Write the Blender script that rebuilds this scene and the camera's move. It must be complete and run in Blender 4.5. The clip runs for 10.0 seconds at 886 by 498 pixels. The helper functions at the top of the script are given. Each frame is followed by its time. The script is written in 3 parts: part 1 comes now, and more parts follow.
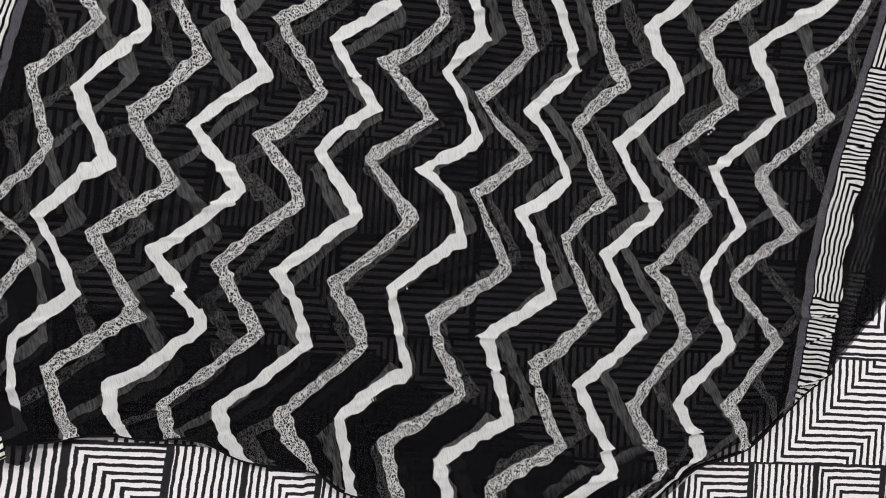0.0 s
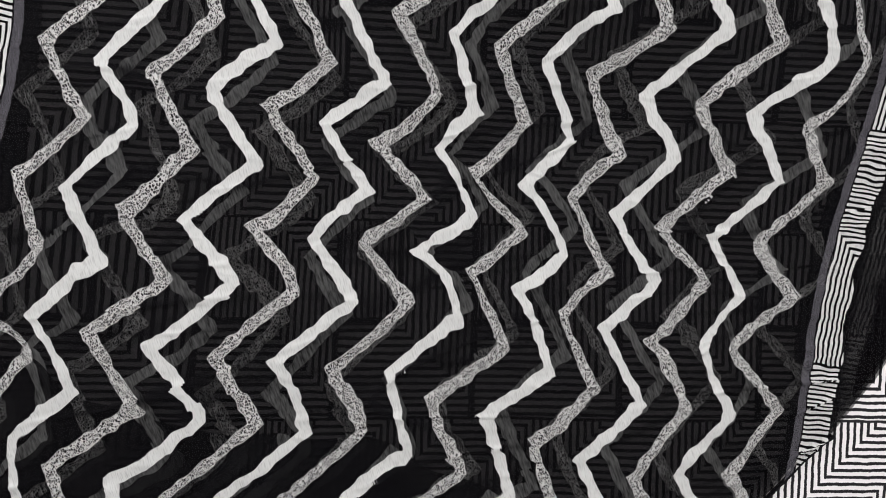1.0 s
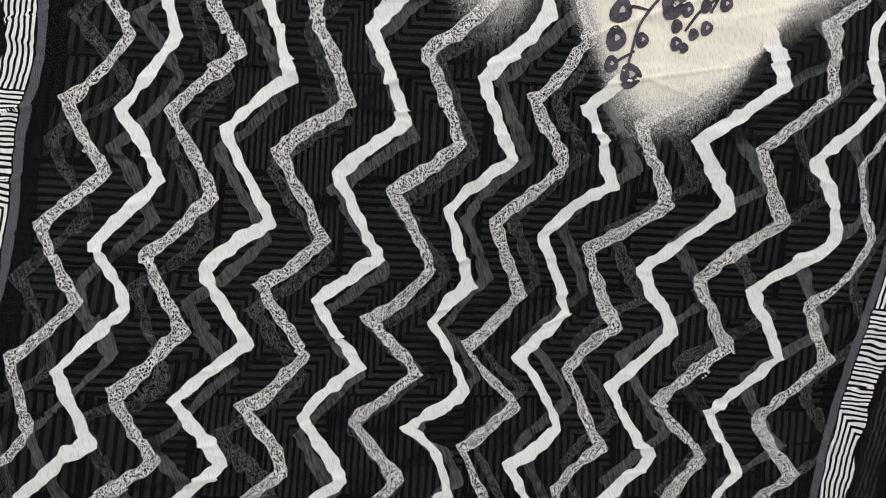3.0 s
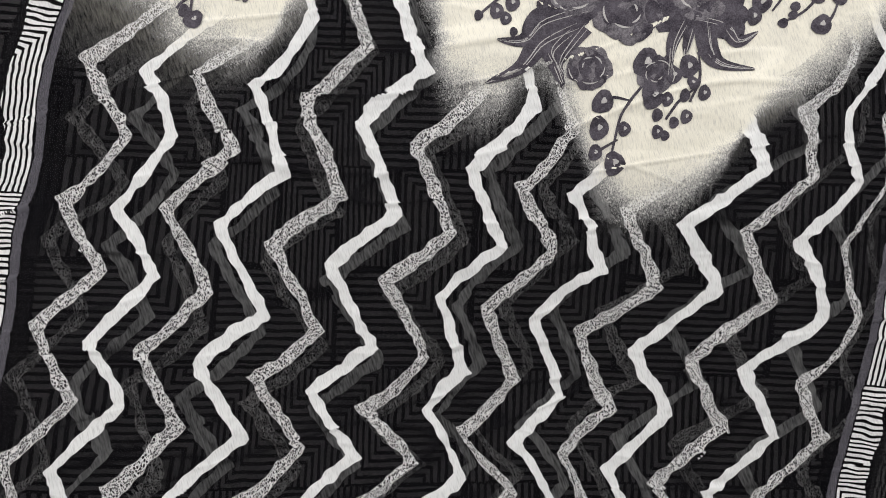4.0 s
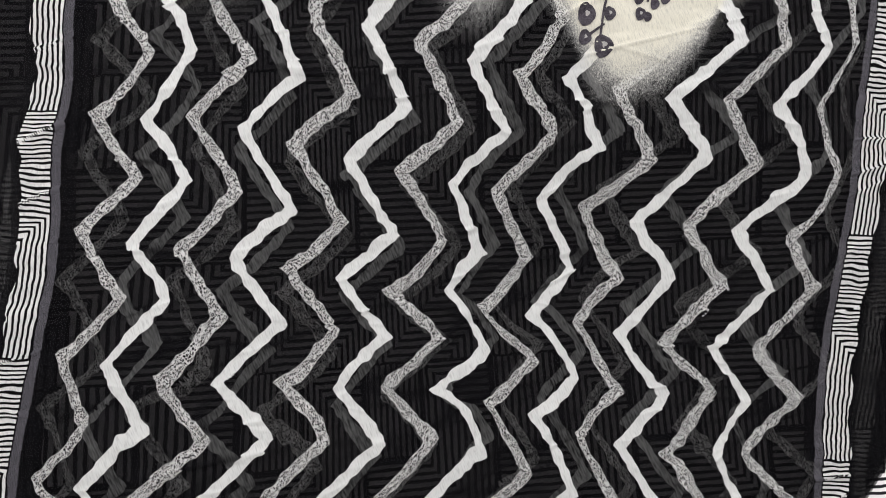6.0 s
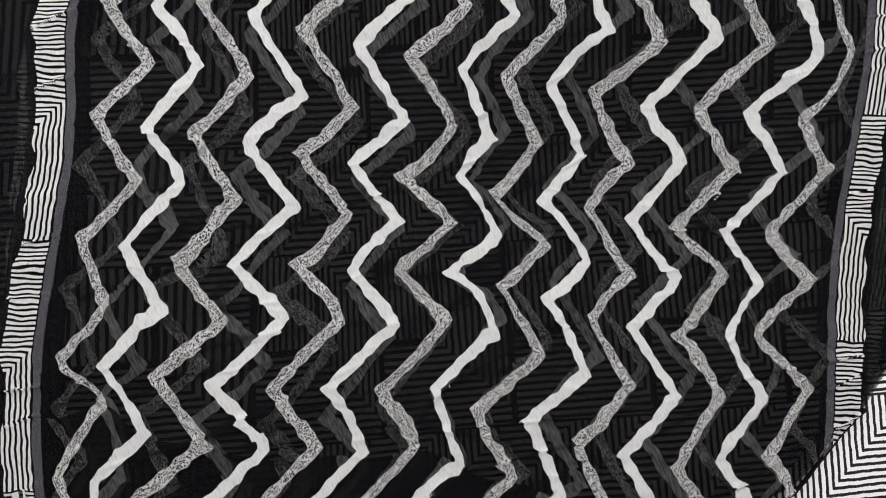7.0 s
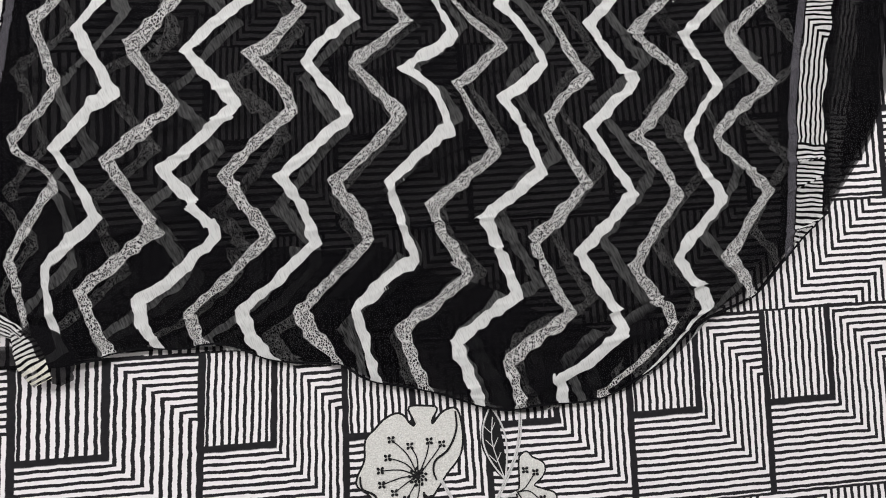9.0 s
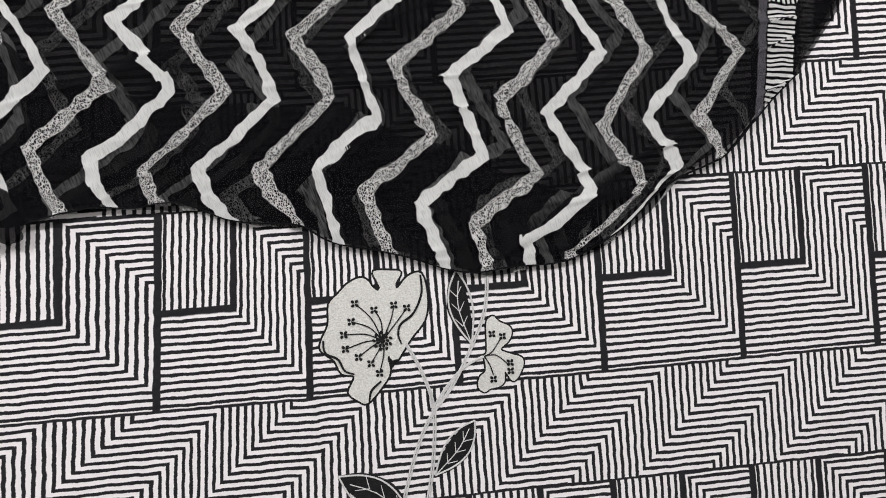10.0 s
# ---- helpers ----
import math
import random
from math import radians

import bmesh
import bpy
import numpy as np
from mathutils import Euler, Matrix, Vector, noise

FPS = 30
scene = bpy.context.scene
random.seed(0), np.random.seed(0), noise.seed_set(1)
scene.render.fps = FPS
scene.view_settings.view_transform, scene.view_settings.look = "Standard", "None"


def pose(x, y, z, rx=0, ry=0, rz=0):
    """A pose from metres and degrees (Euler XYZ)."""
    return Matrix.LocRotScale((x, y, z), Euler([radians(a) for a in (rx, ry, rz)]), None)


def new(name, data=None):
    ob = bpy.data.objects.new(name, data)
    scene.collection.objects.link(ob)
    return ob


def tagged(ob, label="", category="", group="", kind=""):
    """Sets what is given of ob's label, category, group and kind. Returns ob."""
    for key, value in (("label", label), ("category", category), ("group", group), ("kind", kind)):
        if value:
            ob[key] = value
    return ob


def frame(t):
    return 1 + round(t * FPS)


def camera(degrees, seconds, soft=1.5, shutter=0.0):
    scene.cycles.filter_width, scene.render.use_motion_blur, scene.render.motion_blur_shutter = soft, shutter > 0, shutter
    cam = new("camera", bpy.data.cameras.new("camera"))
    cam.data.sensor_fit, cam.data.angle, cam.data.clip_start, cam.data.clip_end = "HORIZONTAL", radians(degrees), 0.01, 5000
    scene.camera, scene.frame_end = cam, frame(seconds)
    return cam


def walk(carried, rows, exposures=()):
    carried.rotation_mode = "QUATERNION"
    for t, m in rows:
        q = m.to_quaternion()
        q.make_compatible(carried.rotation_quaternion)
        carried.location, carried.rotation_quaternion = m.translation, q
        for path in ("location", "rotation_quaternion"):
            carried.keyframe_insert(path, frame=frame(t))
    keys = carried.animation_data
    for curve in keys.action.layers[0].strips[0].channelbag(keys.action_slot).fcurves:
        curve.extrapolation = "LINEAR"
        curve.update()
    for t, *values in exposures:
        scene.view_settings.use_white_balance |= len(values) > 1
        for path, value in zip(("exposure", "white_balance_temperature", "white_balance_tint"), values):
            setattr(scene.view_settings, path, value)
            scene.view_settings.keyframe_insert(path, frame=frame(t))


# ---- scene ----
cam = camera(62.0, 10.0, soft=1.0)
ROWS = (
    (0.0, -0.0000, 0.0000, 0.8000, -1.25, -5.96, 0.13),
    (0.5, 0.0035, 0.0614, 0.7949, -2.05, -6.27, -1.00),
    (1.0, 0.0108, 0.1193, 0.7904, -3.28, -5.74, -1.40),
    (1.5, 0.0125, 0.1676, 0.7827, -3.71, -5.70, -1.27),
    (2.0, 0.0276, 0.2186, 0.7844, -4.14, -5.03, -0.88),
    (2.5, 0.0419, 0.2647, 0.7698, -4.03, -4.36, -0.51),
    (3.0, 0.0447, 0.3016, 0.7772, -2.79, -4.16, -0.38),
    (4.5, 0.0527, 0.3469, 0.7954, 3.01, -4.71, -2.95),
    (5.0, 0.0540, 0.3136, 0.8093, 3.99, -5.03, -4.32),
    (5.5, 0.0333, 0.2594, 0.8239, 3.17, -5.41, -5.52),
    (6.0, 0.0053, 0.2156, 0.8423, 1.56, -5.37, -6.46),
    (7.5, -0.0047, 0.0524, 0.8475, -0.12, -3.58, -7.45),
    (8.0, 0.0033, 0.0010, 0.8444, 0.18, -3.35, -7.38),
    (8.5, 0.0125, -0.0804, 0.8410, 0.67, -3.57, -7.24),
    (9.0, 0.0242, -0.1526, 0.8440, 1.01, -3.59, -7.45),
    (9.5, 0.0334, -0.2230, 0.8378, 0.61, -4.07, -7.68),
    (10.0, 0.0310, -0.2934, 0.8235, -0.30, -4.73, -7.92),
)
CLOTH = 0.015  # height at which the scarf lies
walk(cam, [(t, pose(x, y, z + CLOTH, rx, ry, rz)) for t, x, y, z, rx, ry, rz in ROWS])

# ---- light: a bright white room with two added, unseen lamps below its ceiling ----
world = bpy.data.worlds.new("world")
scene.world = world
world.use_nodes = True
world.node_tree.nodes["Background"].inputs[0].default_value = (0.9, 0.95, 1.0, 1)
world.node_tree.nodes["Background"].inputs[1].default_value = 0.15
scene.view_settings.exposure = 0.0


def area_lamp(x, y, z, sx, sy, watts, colour):
    data = bpy.data.lights.new("unseen_lamp", "AREA")
    data.shape, data.size, data.size_y, data.energy, data.color = "RECTANGLE", sx, sy, watts, colour
    ob = new("unseen_lamp", data)
    ob.matrix_basis = pose(x, y, z)
    return ob


area_lamp(-1.3, 1.2, 2.5, 1.0, 0.3, 47, (1.0, 0.97, 1.0))
area_lamp(1.0, 1.2, 2.5, 1.0, 0.3, 42, (1.0, 0.97, 1.0))


# ---- node arithmetic ----
class Sock:
    """A shader socket that can be added, multiplied and compared."""

    def __init__(self, tree, out):
        self.tree, self.out = tree, out

    def op(self, kind, *others, clamp=False):
        n = self.tree.nodes.new("ShaderNodeMath")
        n.operation, n.use_clamp = kind, clamp
        for k, v in enumerate((self, *others)):
            if isinstance(v, Sock):
                self.tree.links.new(v.out, n.inputs[k])
            else:
                n.inputs[k].default_value = v
        return Sock(self.tree, n.outputs[0])

    def __add__(self, o):
        return self.op("ADD", o)

    def __sub__(self, o):
        return self.op("SUBTRACT", o)

    def __mul__(self, o):
        return self.op("MULTIPLY", o)

    def __truediv__(self, o):
        return self.op("DIVIDE", o)

    def lo(self, o):
        return self.op("MINIMUM", o)

    def hi(self, o):
        return self.op("MAXIMUM", o)

    def step(self, a, b):
        """0 at a, 1 at b, smooth between."""
        n = self.tree.nodes.new("ShaderNodeMapRange")
        n.interpolation_type = "SMOOTHSTEP"
        self.tree.links.new(self.out, n.inputs[0])
        flip = not isinstance(a, Sock) and not isinstance(b, Sock) and a > b
        for k, v in ((1, b if flip else a), (2, a if flip else b), (3, 1.0 if flip else 0.0), (4, 0.0 if flip else 1.0)):
            if isinstance(v, Sock):
                self.tree.links.new(v.out, n.inputs[k])
            else:
                n.inputs[k].default_value = v
        return Sock(self.tree, n.outputs[0])


def fabric_tree(name):
    m = bpy.data.materials.new(name)
    m.use_nodes = True
    tree = m.node_tree
    tree.nodes.clear()
    return m, tree


def coords(tree, uv):
    n = tree.nodes.new("ShaderNodeUVMap")
    n.uv_map = uv
    s = tree.nodes.new("ShaderNodeSeparateXYZ")
    tree.links.new(n.outputs[0], s.inputs[0])
    return Sock(tree, s.outputs[0]), Sock(tree, s.outputs[1])


def join(a, b, c=0.0):
    n = a.tree.nodes.new("ShaderNodeCombineXYZ")
    for k, v in enumerate((a, b, c)):
        if isinstance(v, Sock):
            a.tree.links.new(v.out, n.inputs[k])
        else:
            n.inputs[k].default_value = v
    return Sock(a.tree, n.outputs[0])


def fuzz(vec, scale, detail=2.0, rough=0.5):
    n = vec.tree.nodes.new("ShaderNodeTexNoise")
    n.inputs["Scale"].default_value, n.inputs["Detail"].default_value, n.inputs["Roughness"].default_value = scale, detail, rough
    vec.tree.links.new(vec.out, n.inputs["Vector"])
    return Sock(vec.tree, n.outputs[0])


def cells(vec, scale, feature="F1"):
    n = vec.tree.nodes.new("ShaderNodeTexVoronoi")
    n.feature = feature
    n.inputs["Scale"].default_value = scale
    vec.tree.links.new(vec.out, n.inputs["Vector"])
    return Sock(vec.tree, n.outputs[0])


def blend(fac, a, b):
    n = fac.tree.nodes.new("ShaderNodeMix")
    n.data_type = "RGBA"
    fac.tree.links.new(fac.out, n.inputs[0])
    for k, v in ((6, a), (7, b)):
        if isinstance(v, Sock):
            fac.tree.links.new(v.out, n.inputs[k])
        else:
            n.inputs[k].default_value = (*v, 1)
    return Sock(fac.tree, n.outputs[2])


def finish(m, tree, colour, alpha=None, height=None, bump=0.2, dist=0.001, rough=0.85, sheen=0.0, gloss=0.1):
    out = tree.nodes.new("ShaderNodeOutputMaterial")
    p = tree.nodes.new("ShaderNodeBsdfPrincipled")
    p.inputs["Roughness"].default_value = rough
    p.inputs["Specular IOR Level"].default_value = gloss
    p.inputs["Sheen Weight"].default_value = sheen
    p.inputs["Sheen Roughness"].default_value = 0.5
    if isinstance(colour, Sock):
        tree.links.new(colour.out, p.inputs["Base Color"])
    else:
        p.inputs["Base Color"].default_value = (*colour, 1)
    if height is not None:
        b = tree.nodes.new("ShaderNodeBump")
        b.inputs["Strength"].default_value, b.inputs["Distance"].default_value = bump, dist
        tree.links.new(height.out, b.inputs["Height"])
        tree.links.new(b.outputs[0], p.inputs["Normal"])
    if alpha is None:
        tree.links.new(p.outputs[0], out.inputs[0])
    else:
        clear = tree.nodes.new("ShaderNodeBsdfTransparent")
        mix = tree.nodes.new("ShaderNodeMixShader")
        tree.links.new(alpha.out, mix.inputs[0])
        tree.links.new(clear.outputs[0], mix.inputs[1])
        tree.links.new(p.outputs[0], mix.inputs[2])
        tree.links.new(mix.outputs[0], out.inputs[0])
    return m


SL, SR = -0.95, 14.85  # the scarf's printed field, in zigzag spacings


def meander(u, v, ua, vb, va=0.0):
    """The running coordinate of stripes that step down, along and down again."""
    return (v - va).lo(u - ua).hi(v - vb)


def chiffon(name, ink, ground, trim, slim=0.0):
    """Sheer black crepe chiffon: zigzags in cream and in stipple, striped borders, a cream panel with soft edges."""
    m, tree = fabric_tree(name)
    s0, t0 = coords(tree, "rest")
    x0, y0 = coords(tree, "metres")
    doubled, _ = coords(tree, "doubled")
    st, xy = join(s0, t0), join(x0, y0)
    wob = fuzz(st, 2.6, 1.0) - 0.5
    wob2 = fuzz(join(s0 + 31.0, t0), 2.6, 1.0) - 0.5
    s, t = s0 + wob * 0.07, t0 + wob2 * 0.1
    weave = fuzz(join(x0 * 0.25 + y0 * 0.06, y0 - x0 * 0.2), 2600.0, 1.0)
    crepe = fuzz(join(x0 + y0 * 0.22, y0 * 0.1 - x0 * 0.03), 950.0, 2.0)
    streak = fuzz(join(x0 + y0 * 0.3, y0 * 0.16 - x0 * 0.05), 420.0, 2.0)
    edge = fuzz(xy, 62.0, 0.6) - 0.5
    turn = t.op("PINGPONG", 1.0) * -2.0 + 1.0
    turn = turn * 1.05 - turn.op("POWER", 5.0) * 0.05
    q = s - turn * 0.470
    line = (q + 0.5).op("FLOOR")
    d = (q - line).op("ABSOLUTE")
    odd = line.op("FLOORED_MODULO", 2.0).op("GREATER_THAN", 0.5)
    half = fuzz(join(s0 - 9.0, t0), 3.2, 1.0) * 0.12 + (0.076 - slim) + edge * 0.17
    inside = (half - d).step(-0.01, 0.01)
    inside = inside * line.op("GREATER_THAN", -0.5) * line.op("LESS_THAN", 14.5)
    rim = (half - d).step(0.035, 0.01)
    net = join(x0 + (fuzz(xy, 900.0, 1.0) - 0.5) * 0.0014, y0 * 0.65 + x0 * 0.2)
    dots = (cells(net, 480.0, "DISTANCE_TO_EDGE") + (fuzz(xy, 260.0, 2.0) - 0.5) * 0.36).step(0.145, 0.085)
    stipple = dots.hi(rim * 0.5)
    zig = inside * (odd + (stipple * 0.88 + 0.02) * (odd * -1.0 + 1.0)).lo(1.0)

    # the cream panel, whose edge follows the zigzags and dissolves into dots
    curve = tree.nodes.new("ShaderNodeFloatCurve")
    tree.links.new(((s0 + 2.0) / 18.0).out, curve.inputs["Value"])
    pts = curve.mapping.curves[0].points
    knots = ((-2, -2.2), (-0.85, -2.1), (0.2, -1.9), (1.2, -1.45), (2.25, -1.45), (2.65, -1.9), (3.35, -2.3), (4.4, -3.3), (5.25, -2.9), (5.7, -2.1), (6.15, -1.8), (6.75, -1.9), (7.45, -2.5), (8.4, -2.1), (8.8, -1.4), (9.4, -1.0), (10.05, -1.25), (10.75, -1.95), (11.0, -2.9), (11.4, -3.35), (12.75, -4.1), (13.9, -4.5), (14.5, -3.3), (16, -3.3))
    while len(pts) < len(knots):
        pts.new(0.5, 0.5)
    for k, (a, b) in enumerate(knots):
        pts[k].location = ((a + 2) / 18, (b + 6) / 6)
    curve.mapping.update()
    limit = Sock(tree, curve.outputs[0]) * 6.0 - 6.0
    depth = limit - t0
    grain = cells(join(x0 + y0 * 0.25, y0 * 0.7 - x0 * 0.1), 1000.0) * 0.5 + fuzz(join(x0 + y0 * 0.25, y0 * 0.25 - x0 * 0.1), 1000.0, 2.0) * 0.6 - 0.05
    soft = fuzz(st, 1.7, 2.0) - 0.5
    cream = (depth + (grain - 0.5) * 1.1 + soft * 0.5).step(-0.4, 0.6).hi(depth.step(0.55, 1.0))
    field = s0.op("GREATER_THAN", SL) * s0.op("LESS_THAN", SR)
    printed = zig.hi(cream * 0.97) * field

    # borders
    out = (s0 * -1.0 + SL).hi(s0 - SR) * 0.0575
    along = t0 * -0.0655
    sway = fuzz(join(s0 * 0.05, t0), 1.1, 2.0) - 0.5
    band = out.op("GREATER_THAN", 0.0) * (out - sway * 0.008).op("LESS_THAN", 0.0095)
    stripes_on = (out - sway * 0.008).op("GREATER_THAN", 0.011) * (out - sway * 0.03).op("LESS_THAN", 0.0425)
    lag = fuzz(join(s0 * 0.4, t0), 2.3, 2.0) - 0.5
    b = (along + edge * 0.004 + lag * 0.012 + 0.07).op("FLOORED_MODULO", 0.27)
    c = (b - 0.115).hi(out * -1.0 + 0.05 + edge * 0.003 + lag * 0.004)
    ridge = (c / 0.0057).op("FRACT")
    stripes = (ridge - 0.5).op("ABSOLUTE").step(0.33, 0.22) * stripes_on * trim
    mark = printed.hi(stripes * 0.95)

    tone = blend(cream, blend(fuzz(xy, 30.0, 3.0), (0.7, 0.71, 0.68), (0.63, 0.64, 0.62)), (0.78, 0.755, 0.63))
    tone = blend((odd * inside).hi(cream), blend(fuzz(xy, 25.0, 2.0), (0.66, 0.66, 0.64), (0.75, 0.75, 0.72)), tone)
    tone = blend(crepe.step(0.48, 0.72) * (cream * -0.12 + 0.5), tone, (0.36, 0.36, 0.35))
    # broad random greying in the colour stands in for the uneven cloth's shading
    tone = blend(fuzz(xy, 38.0, 2.0).step(0.4, 0.75) * (cream * -0.2 + 0.3), tone, (0.5, 0.51, 0.5))
    black = blend(fuzz(xy, 14.0, 3.0), (0.0045, 0.0045, 0.006), (0.0085, 0.008, 0.0085))
    colour = blend(band * trim, black, (0.085, 0.082, 0.092))
    colour = blend(mark * (fuzz(xy, 11.0, 3.0).step(0.3, 0.7) * 0.35 + 0.42 + (crepe - 0.5) * 1.4 + (streak - 0.5) * 1.9).hi(trim).lo(1.0) * ink, colour, tone)
    alpha = mark * (0.9 - ground) + ground - cream * 0.08 + band * 0.12 * trim + (weave - 0.5) * 0.2 - (crepe - 0.5) * 0.22 + doubled * 0.3
    alpha = alpha.lo(0.97)
    return finish(m, tree, colour, alpha, crepe + weave * 0.5, 0.35, 0.0008, 0.8, 0.0, 0.02)


def block_print():
    """White cotton, block printed in black with stepping stripes."""
    m, tree = fabric_tree("cotton_block_print")
    u0, v0 = coords(tree, "rest")
    uv = join(u0, v0)
    wob = fuzz(uv, 60.0, 2.0) - 0.5
    wob2 = fuzz(join(u0 + 7.0, v0), 60.0, 2.0) - 0.5
    fine = fuzz(uv, 420.0, 2.0) - 0.5
    u, v = u0 + wob * 0.0032, v0 + wob2 * 0.0032
    W, H, P, STRIP = 0.168, 0.218, 0.0084, 0.125
    lv = v.op("FLOORED_MODULO", H + STRIP)
    strip = lv.op("GREATER_THAN", H)
    lu = u.op("FLOORED_MODULO", W)
    # tall rows: nested corners round a square of upright stripes
    square = lu.op("LESS_THAN", 0.084) * lv.op("LESS_THAN", 0.112)
    c = meander(lu, lv, 0.084, 0.112)
    c = c + square * (lu - 0.084 - c)
    bars = (lu - 0.005).step(0.0, 0.001) * (lu * -1.0 + W - 0.002).step(0.0, 0.001) * (lv - 0.002).step(0.0, 0.001)
    bars = bars * (c.op("ABSOLUTE") - 0.0035).step(0.0, 0.001).hi((lv - 0.114).step(0.0, 0.002))
    bars = bars * (((lv - 0.11).op("ABSOLUTE") - 0.003).step(0.0, 0.001)).hi((lu - 0.084).step(0.0, 0.001))
    # low rows: stripes that turn from along to down on slanting lines
    low = lv - H
    slant = (u + low - 0.073).op("FLOORED_MODULO", W)
    upright = slant.op("LESS_THAN", 0.084)
    c2 = upright * (u * -1.0 + 0.073) + (upright * -1.0 + 1.0) * low
    c = c + strip * (c2 - c)
    bars = bars + strip * (bars * -1.0 + 1.0)
    bars = bars * ((lv - H).op("ABSOLUTE") - 0.0012).step(0.0, 0.001)
    ridge = (c / P).op("FRACT") - 0.5
    white = (ridge.op("ABSOLUTE") + fine * 0.14).step(0.31, 0.235)
    white = white * bars
    thread = fuzz(join(u0 * 0.3, v0), 1500.0, 1.0) + fuzz(join(u0, v0 * 0.3), 1500.0, 1.0)
    cotton = blend(fuzz(uv, 18.0, 3.0), (0.93, 0.9, 0.895), (0.87, 0.845, 0.84))
    ink = blend(fuzz(uv, 200.0, 2.0), (0.012, 0.012, 0.014), (0.03, 0.029, 0.031))
    return finish(m, tree, blend(white, ink, cotton), None, thread, 0.25, 0.0004, 0.9)


def plain(name, a, b, scale, rough=0.8, bump=0.2):
    m, tree = fabric_tree(name)
    n = tree.nodes.new("ShaderNodeTexCoord")
    vec = Sock(tree, n.outputs["Object"])
    f = fuzz(vec, scale, 4.0)
    return finish(m, tree, blend(f, a, b), None, fuzz(vec, scale * 6, 3.0), bump, 0.002, rough)


CHIFFON = chiffon("chiffon_print", 1.0, 0.645, 1.0)
REVERSE = chiffon("chiffon_reverse", 1.0, 0.69, 0.07, 0.008)  # the printed cloth seen from its back
BLOCK = block_print()
WALL = plain("wall_paint", (0.6, 0.6, 0.59), (0.66, 0.66, 0.65), 3.0)
FLOOR = plain("floor_vinyl", (0.4, 0.39, 0.37), (0.5, 0.49, 0.46), 5.0)


# ---- how the cloth lies ----
DRAPE_X = (
    (1287, -1632, 24, -205, -9, 26, -31),
    (5189, -221, -260, -102, -41, -78, 54),
    (131, 401, 96, -38, 29, -29, -65),
    (-97, -21, -59, 17, 48, 6, 18),
    (72, 198, 30, -59, 19, 1, -21),
    (34, -45, 25, 34, -12, 27, -28),
)
DRAPE_Y = (
    (2203, -5692, 258, 127, 79, 103, 50),
    (-1376, 79, 56, 30, 11, -2, -6),
    (215, 47, -65, -52, -35, -25, -4),
    (103, -62, -3, -1, -19, 19, 1),
    (81, 60, -21, -37, 16, 4, 5),
    (-44, 38, 12, -2, 5, -19, 0),
)
TUCKS_A = (
    (0.25, 8.00, 0.75, 15.9, 34.0),
    (7.00, 8.00, 0.75, -3.4, 20.7),
    (7.00, 5.75, 0.75, 12.1, 31.5),
    (6.25, -1.00, 1.10, 7.9, -10.5),
    (11.50, 8.75, 0.75, 1.9, -28.1),
    (1.75, -0.25, 0.75, -12.7, 11.2),
    (3.25, 8.75, 0.75, 0.4, -10.3),
    (10.75, 3.50, 0.75, -2.5, -3.5),
    (7.75, -1.00, 0.75, 2.0, -11.5),
    (6.25, 10.25, 0.75, 25.1, 6.2),
    (3.25, -2.50, 0.75, -15.2, 30.4),
    (8.50, 2.00, 0.75, -8.8, 4.9),
    (13.75, 0.50, 0.75, 12.7, -14.3),
    (8.50, -2.50, 0.75, -30.2, 3.7),
    (13.75, 8.75, 0.75, -10.4, 19.6),
    (1.00, 5.75, 0.75, -8.1, 22.3),
    (1.75, 8.00, 0.75, 7.5, 13.2),
    (10.00, 2.00, 0.75, -20.0, 1.9),
    (3.25, 0.50, 0.75, -8.8, 6.9),
)
TUCKS_B = (
    (13.00, 2.75, 0.75, -7.6, -7.5),
    (1.00, 4.25, 0.75, 4.7, 18.7),
    (1.75, 1.25, 0.75, -2.9, 12.7),
    (5.50, 2.75, 0.75, -5.7, -13.4),
    (7.75, 2.75, 0.75, -11.3, -18.6),
    (8.50, 8.00, 0.75, 1.0, 8.6),
    (9.25, 0.50, 0.75, -7.1, 8.0),
    (10.00, -3.25, 0.75, -4.7, 6.5),
    (2.50, -2.50, 0.75, 10.8, -14.0),
    (4.00, 5.00, 0.75, 10.0, -13.3),
    (1.75, 5.00, 0.75, 4.2, -25.8),
    (13.75, 4.25, 0.75, -10.0, -0.5),
    (11.50, 2.75, 0.75, -9.0, -5.9),
    (8.50, 5.75, 0.75, 4.0, 9.8),
    (3.25, 8.00, 0.75, 16.5, 13.6),
    (3.25, 7.25, 0.75, -0.3, -7.0),
    (13.00, -1.00, 0.75, 10.9, -2.9),
    (10.00, 9.50, 0.75, 2.2, -16.6),
    (12.25, 8.00, 0.75, 16.6, -12.3),
)
